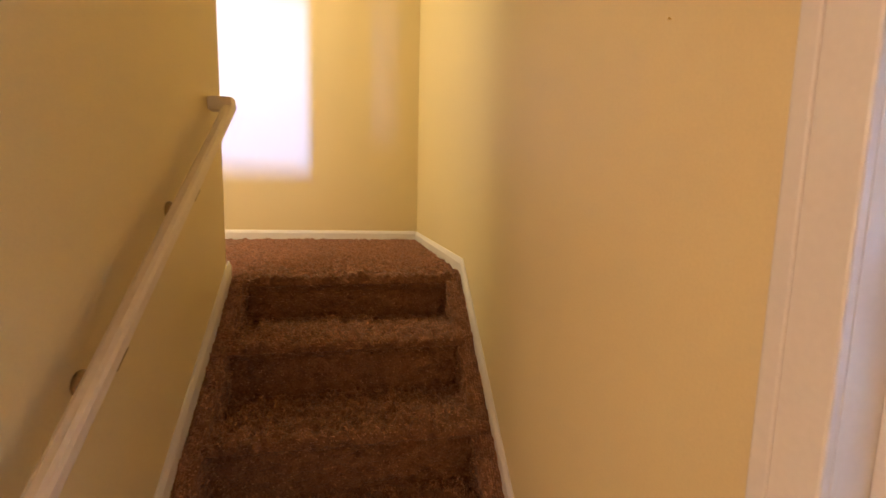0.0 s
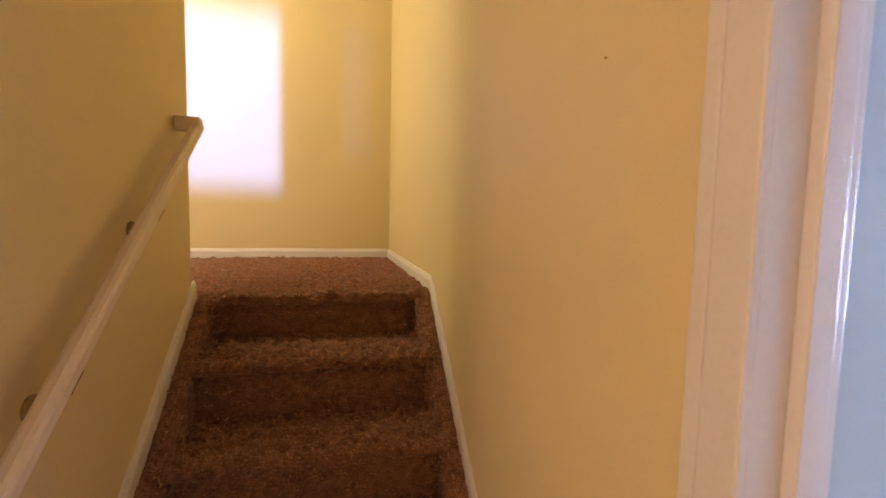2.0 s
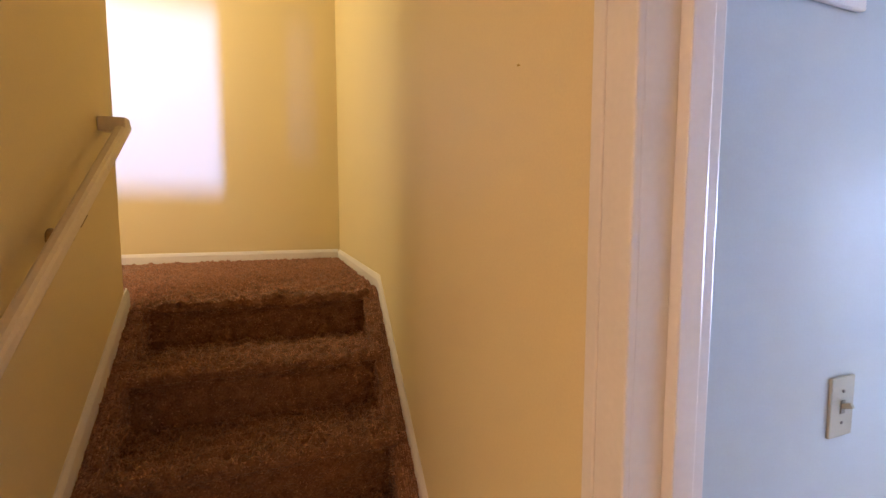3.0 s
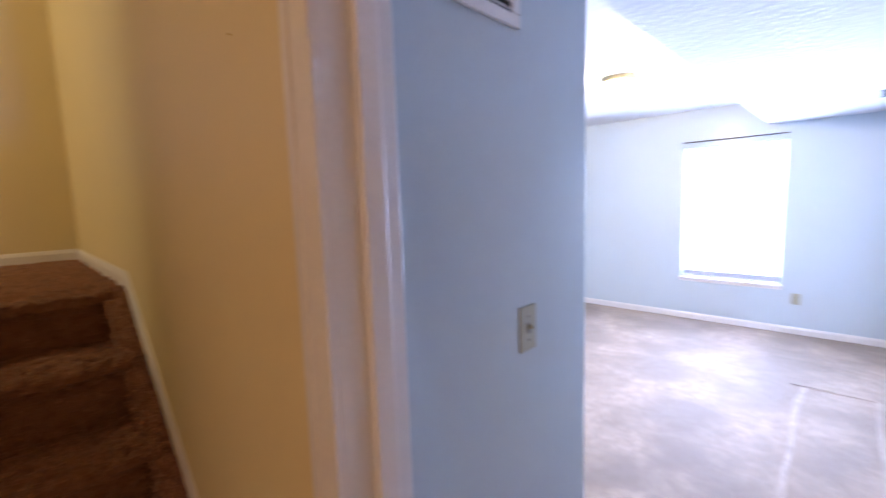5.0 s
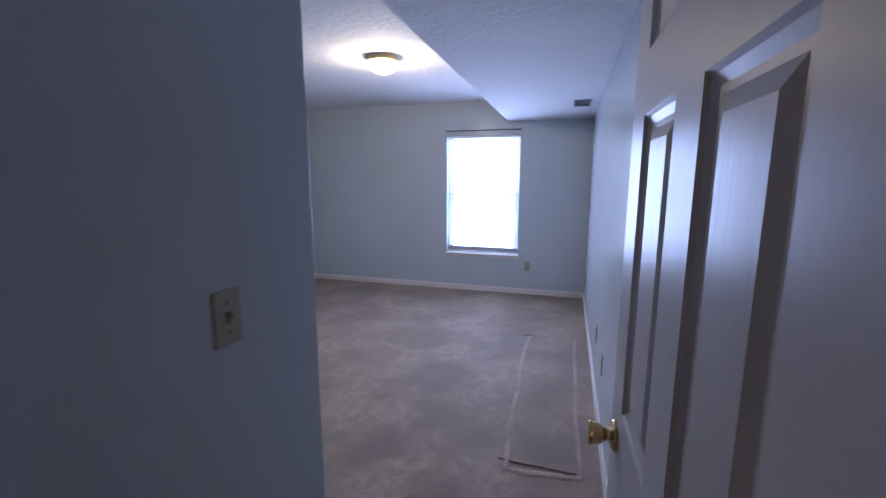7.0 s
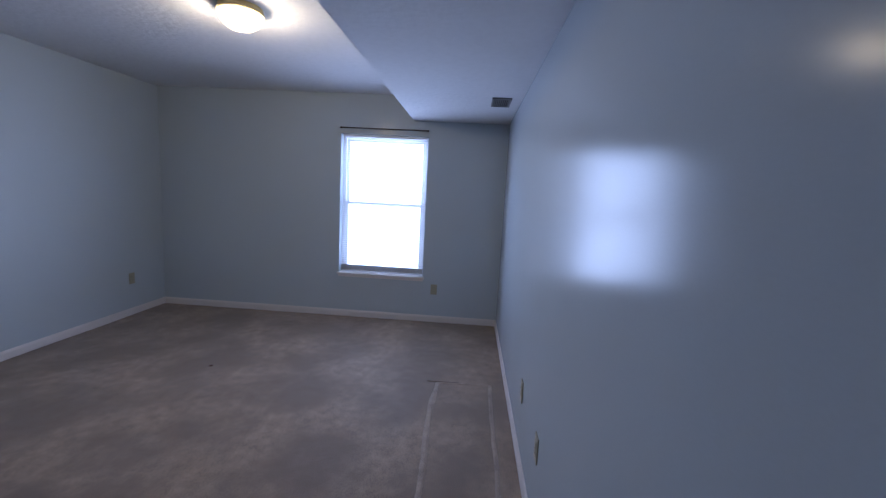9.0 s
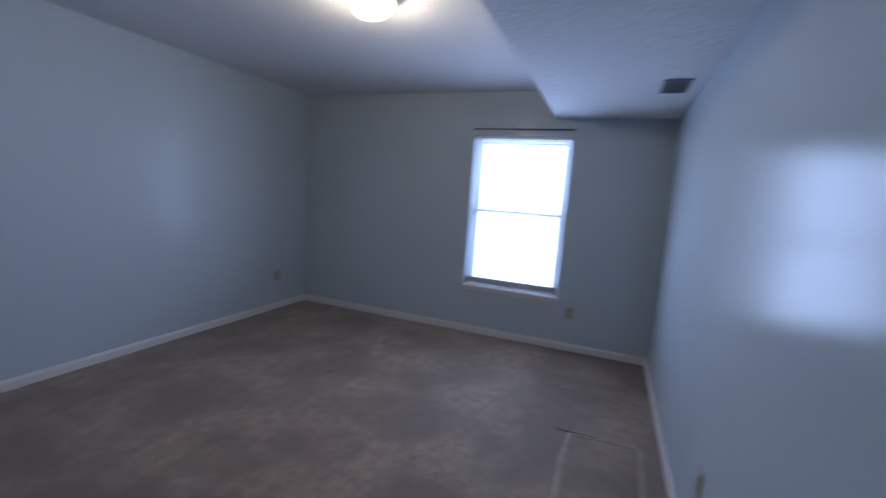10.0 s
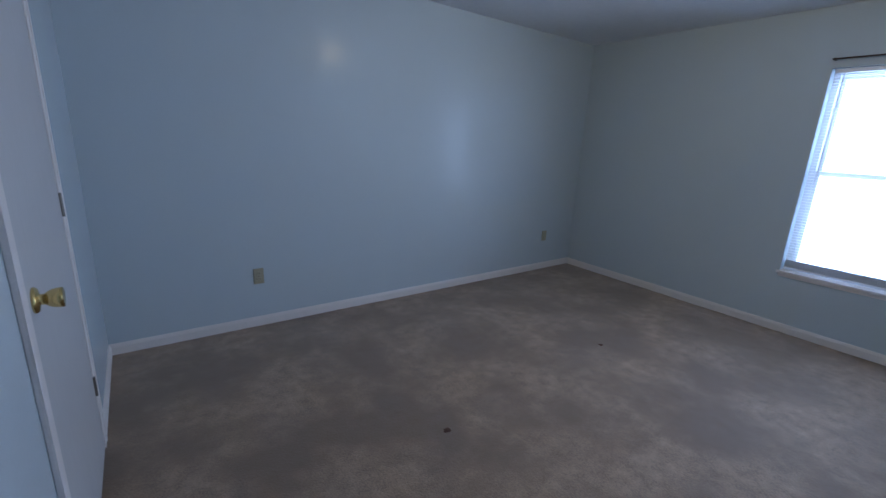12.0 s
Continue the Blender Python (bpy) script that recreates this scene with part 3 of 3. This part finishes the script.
# mini blind with open slats
blind = thing("mini_blind", "white mini blind lowered with its slats open", "blind")
BX, by0, by1 = ROOM_E + 0.045, WIN_Y0 + 0.016, WIN_Y1 - 0.016
part("headrail", boxes((BX - 0.014, by0, WIN_Z1 - 0.036, BX + 0.014, by1, WIN_Z1 - 0.008), bevel=0.003), SLAT, blind)
part("bottom_rail", boxes((BX - 0.012, by0, WIN_Z0 + 0.018, BX + 0.012, by1, WIN_Z0 + 0.032), bevel=0.003), SLAT, blind)
slat_me = mesh_of("slat", prism([(-0.0095, -0.0006), (0.0, 0.0010), (0.0095, -0.0006), (0.0095, -0.0001), (0.0, 0.0015), (-0.0095, -0.0001)], (by0, by1), "y"), SLAT)
for i in range(17):
    s = new("slat", slat_me)
    s.parent = blind
    s.matrix_basis = pose(BX + 0.001 * math.sin(i * 2.1), 0, WIN_Z0 + 0.036 + i * 0.0032)
z, k = WIN_Z0 + 0.104, 0
while z < WIN_Z1 - 0.045:
    s = new("slat", slat_me)
    s.parent = blind
    s.matrix_basis = pose(BX, 0, z, 0, 3.5 + 2 * math.sin(k * 1.7), 0)
    z, k = z + 0.0215, k + 1
for y in (by0 + 0.12, (by0 + by1) / 2, by1 - 0.12):
    bm = lathe([(0.0008, WIN_Z0 + 0.03), (0.0008, WIN_Z1 - 0.03)], 6)
    part("ladder_cord", bm, SLAT, blind, m=Matrix.Translation((BX - 0.013, y, 0)))
bm = lathe([(0.004, 1.15), (0.004, WIN_Z1 - 0.03)], 8)
part("tilt_wand", bm, SLAT, blind, "clear tilt wand", Matrix.Translation((BX - 0.022, by1 - 0.06, 0)))

# thin dark rod above the window
rod = thing("curtain_rod", "thin dark metal curtain rod above the window", "curtain rod")
part("pole", lathe([(0.006, 0), (0.006, 0.955)], 16), ROD, rod, m=pose(ROOM_E - 0.03, WIN_Y1 - 0.0, 2.072, 90))
for y in (WIN_Y0 + 0.012, WIN_Y1 - 0.012):
    part("rod_bracket", boxes((ROOM_E - 0.034, y - 0.005, 2.064, ROOM_E, y + 0.005, 2.08), bevel=0.002), ROD, rod)


# ---- wall plates ----
def plate(name, label, category, m, kind, group=""):
    """A cover plate in its own frame: x across, z up, facing -y."""
    p = thing(name, label, category, m, group)
    part("cover", boxes((-0.035, -0.006, -0.0575, 0.035, 0.0, 0.0575), bevel=0.0022), ALMOND, p)
    if kind == "switch":
        part("collar", boxes((-0.006, -0.0075, -0.0125, 0.006, -0.004, 0.0125)), COLLAR_SHADE, p)
        bm = boxes((-0.0042, -0.018, -0.004, 0.0042, 0.0, 0.006), bevel=0.0012)
        part("toggle", bm, ALMOND, p, m=pose(0, -0.005, 0, -25))
        screws = (-0.03, 0.03)
    else:
        for z in (-0.0195, 0.0195):
            r = part("receptacle", boxes((-0.0165, -0.0085, z - 0.014, 0.0165, -0.004, z + 0.014), bevel=0.003), ALMOND, p)
            for x in (-0.0065, 0.0065):
                # raised chip, near black for the shade inside the slot
                part("slot", boxes((x - 0.0012, -0.0092, z - 0.003, x + 0.0012, -0.0083, z + 0.005)), HOLE_SHADE, r)
        screws = (0.0,)
    for z in screws:
        part("screw", lathe([(0.003, 0), (0.003, 0.0015), (0.0, 0.002)], 12), STEEL, p, m=pose(0, -0.006, z, 90))
    return p


plate("light_switch", "almond toggle light switch on pale blue wall", "light switch", pose(0.79, NOOK_N, 1.187), "switch")
plate("wall_outlet", "almond duplex outlet beneath the window", "outlet", pose(ROOM_E, 0.704, 0.372, 0, 0, -90), "outlet", "bedroom outlets")
plate("wall_outlet", "almond duplex outlet low on pale blue wall", "outlet", pose(5.03, ROOM_N, 0.388), "outlet", "bedroom outlets")
plate("wall_outlet", "almond duplex outlet low on pale blue wall", "outlet", pose(2.0, ROOM_N, 0.382), "outlet", "bedroom outlets")
plate("wall_outlet", "almond duplex outlet low on pale blue wall", "outlet", pose(3.17, 0, 0.388, 0, 0, 180), "outlet", "bedroom outlets")
plate("wall_outlet", "almond duplex outlet low on pale blue wall", "outlet", pose(2.64, 0, 0.39, 0, 0, 180), "outlet", "bedroom outlets")


# ---- air grilles ----
def grille(name, label, m, w, h, slats, paint, f=0.028):
    """A register in its own frame: x across, z up, facing -y."""
    g = thing(name, label, "air vent", m)
    # no duct behind: its inner shade is the plate's dark colour
    part("backing", boxes((-w / 2 + 0.004, -0.003, -h / 2 + 0.004, w / 2 - 0.004, -0.0005, h / 2 - 0.004)), DUCT_SHADE, g, "flat dark plate for the shade inside the duct")
    part("frame", boxes((-w / 2, -0.012, -h / 2, w / 2, -0.001, -h / 2 + f), (-w / 2, -0.012, h / 2 - f, w / 2, -0.001, h / 2), (-w / 2, -0.012, -h / 2 + f, -w / 2 + f, -0.001, h / 2 - f), (w / 2 - f, -0.012, -h / 2 + f, w / 2, -0.001, h / 2 - f), bevel=0.003), paint, g)
    me = mesh_of("slat", boxes((-w / 2 + f, -0.0006, -0.006, w / 2 - f, 0.0006, 0.006)), paint)
    for i in range(slats):
        s = new("slat", me)
        s.parent = g
        s.matrix_basis = pose(0, -0.0075, -h / 2 + f + (i + 0.5) * (h - 2 * f) / slats, -40)
    return g


grille("return_grille", "white return air grille high on pale blue wall", pose(0.575, NOOK_N, 2.015), 0.37, 0.26, 13, WHITE)
grille("ceiling_register", "grey ceiling air register in the soffit", pose(4.42, 0.158, SOF_Z, 90, 0, 0), 0.30, 0.15, 8, VENTPAINT, 0.016)

# ---- ceiling lamps ----
light = thing("ceiling_light", "lit flush ceiling light with white glass bowl", "ceiling light", pose(3.42, 1.72, CEIL))
part("base", lathe([(0.0, 0.0), (0.118, 0.0), (0.122, -0.012), (0.122, -0.022), (0.128, -0.026), (0.128, -0.036), (0.118, -0.040), (0.0, -0.040)][::-1], 40), GILT, light, "brass ring", smooth=False)
bowl = part("bowl", lathe([(0.0, -0.125), (0.03, -0.123), (0.07, -0.112), (0.10, -0.090), (0.120, -0.060), (0.126, -0.041), (0.0, -0.0405)], 40), BOWL, light, "glowing frosted glass bowl", smooth=True)
bowl.visible_shadow = False

# ---- marks in the bedroom carpet ----
def strip(name, a, b, w, seed, material, label, bend=0.0):
    """A long pressed line in the pile from a to b with a wavering edge."""
    a, b = Vector(a), Vector(b)
    d = (b - a).normalized()
    s = Vector((-d.y, d.x))
    n = 80
    verts, faces = [], []
    for i in range(n + 1):
        p = a.lerp(b, i / n) + s * (bend * math.sin(math.pi * i / n) + 0.35 * bend * math.sin(3.3 * math.pi * i / n))
        for j, side in enumerate((-1, -0.4, 0.4, 1)):
            q = p + s * (side * w / 2 * (0.8 + 0.35 * noise.noise((i * 0.11, seed, side * 3))))
            verts.append((q.x, q.y, (0.004 if abs(side) == 1 else 0.0085) + 0.001 * noise.noise((q.x * 60, q.y * 60, 1))))
    for i in range(n):
        for j in range(3):
            faces.append((i * 4 + j, (i + 1) * 4 + j, (i + 1) * 4 + j + 1, i * 4 + j + 1))
    me = bpy.data.meshes.new(name)
    me.from_pydata(verts, [], faces)
    me.materials.append(material)
    return tagged(new(name, me), label, "carpet mark", kind="structure")


MK = [(3.99, 0.525), (4.01, 0.12), (2.11, 0.11), (2.08, 0.48)]
for i in range(4):
    strip("carpet_mark", MK[i], MK[(i + 1) % 4], (0.028, 0.034, 0.050, 0.046)[i], i, PRESSED, "pale line pressed into the carpet pile", (0.004, -0.012, 0.006, 0.022)[i])
# dark strips paint the shadow along the cut edge of the carpet
strip("carpet_seam", (2.135, 0.13), (2.150, 0.53), 0.016, 7, SEAM_SHADE, "painted shadow along a cut seam beside a pressed carpet line", 0.005)
strip("carpet_seam", (4.015, 0.36), (4.010, 0.60), 0.014, 9, SEAM_SHADE, "painted shadow along a cut seam beside a pressed carpet line", 0.004)


def stain(x, y, r, seed):
    verts, faces = [(x, y, 0.0105)], []
    for i in range(24):
        a = i * math.pi / 12
        q = r * (0.8 + 0.5 * noise.noise((math.cos(a) * 1.5, math.sin(a) * 1.5, seed)))
        verts.append((x + q * math.cos(a), y + q * 0.8 * math.sin(a), 0.007))
        faces.append((0, i + 1, (i + 1) % 24 + 1))
    me = bpy.data.meshes.new("carpet_stain")
    me.from_pydata(verts, [], faces)
    me.materials.append(STAIN)
    tagged(new("carpet_stain", me), "small dark burn-like stain in the carpet", "carpet stain", kind="structure")


stain(2.476, 2.15, 0.026, 1.0)
stain(3.965, 2.30, 0.022, 5.0)

# ---- small things on the stair walls ----
nail = part("wall_nail", lathe([(0.0, 0), (0.0012, 0), (0.0012, 0.003), (0.0022, 0.0033), (0.0022, 0.004), (0.0, 0.0042)], 10), BRASS, m=pose(HALL_E, 1.062, 1.785, 0, -90))
tagged(nail, "tiny nail in the yellow painted wall", "nail")
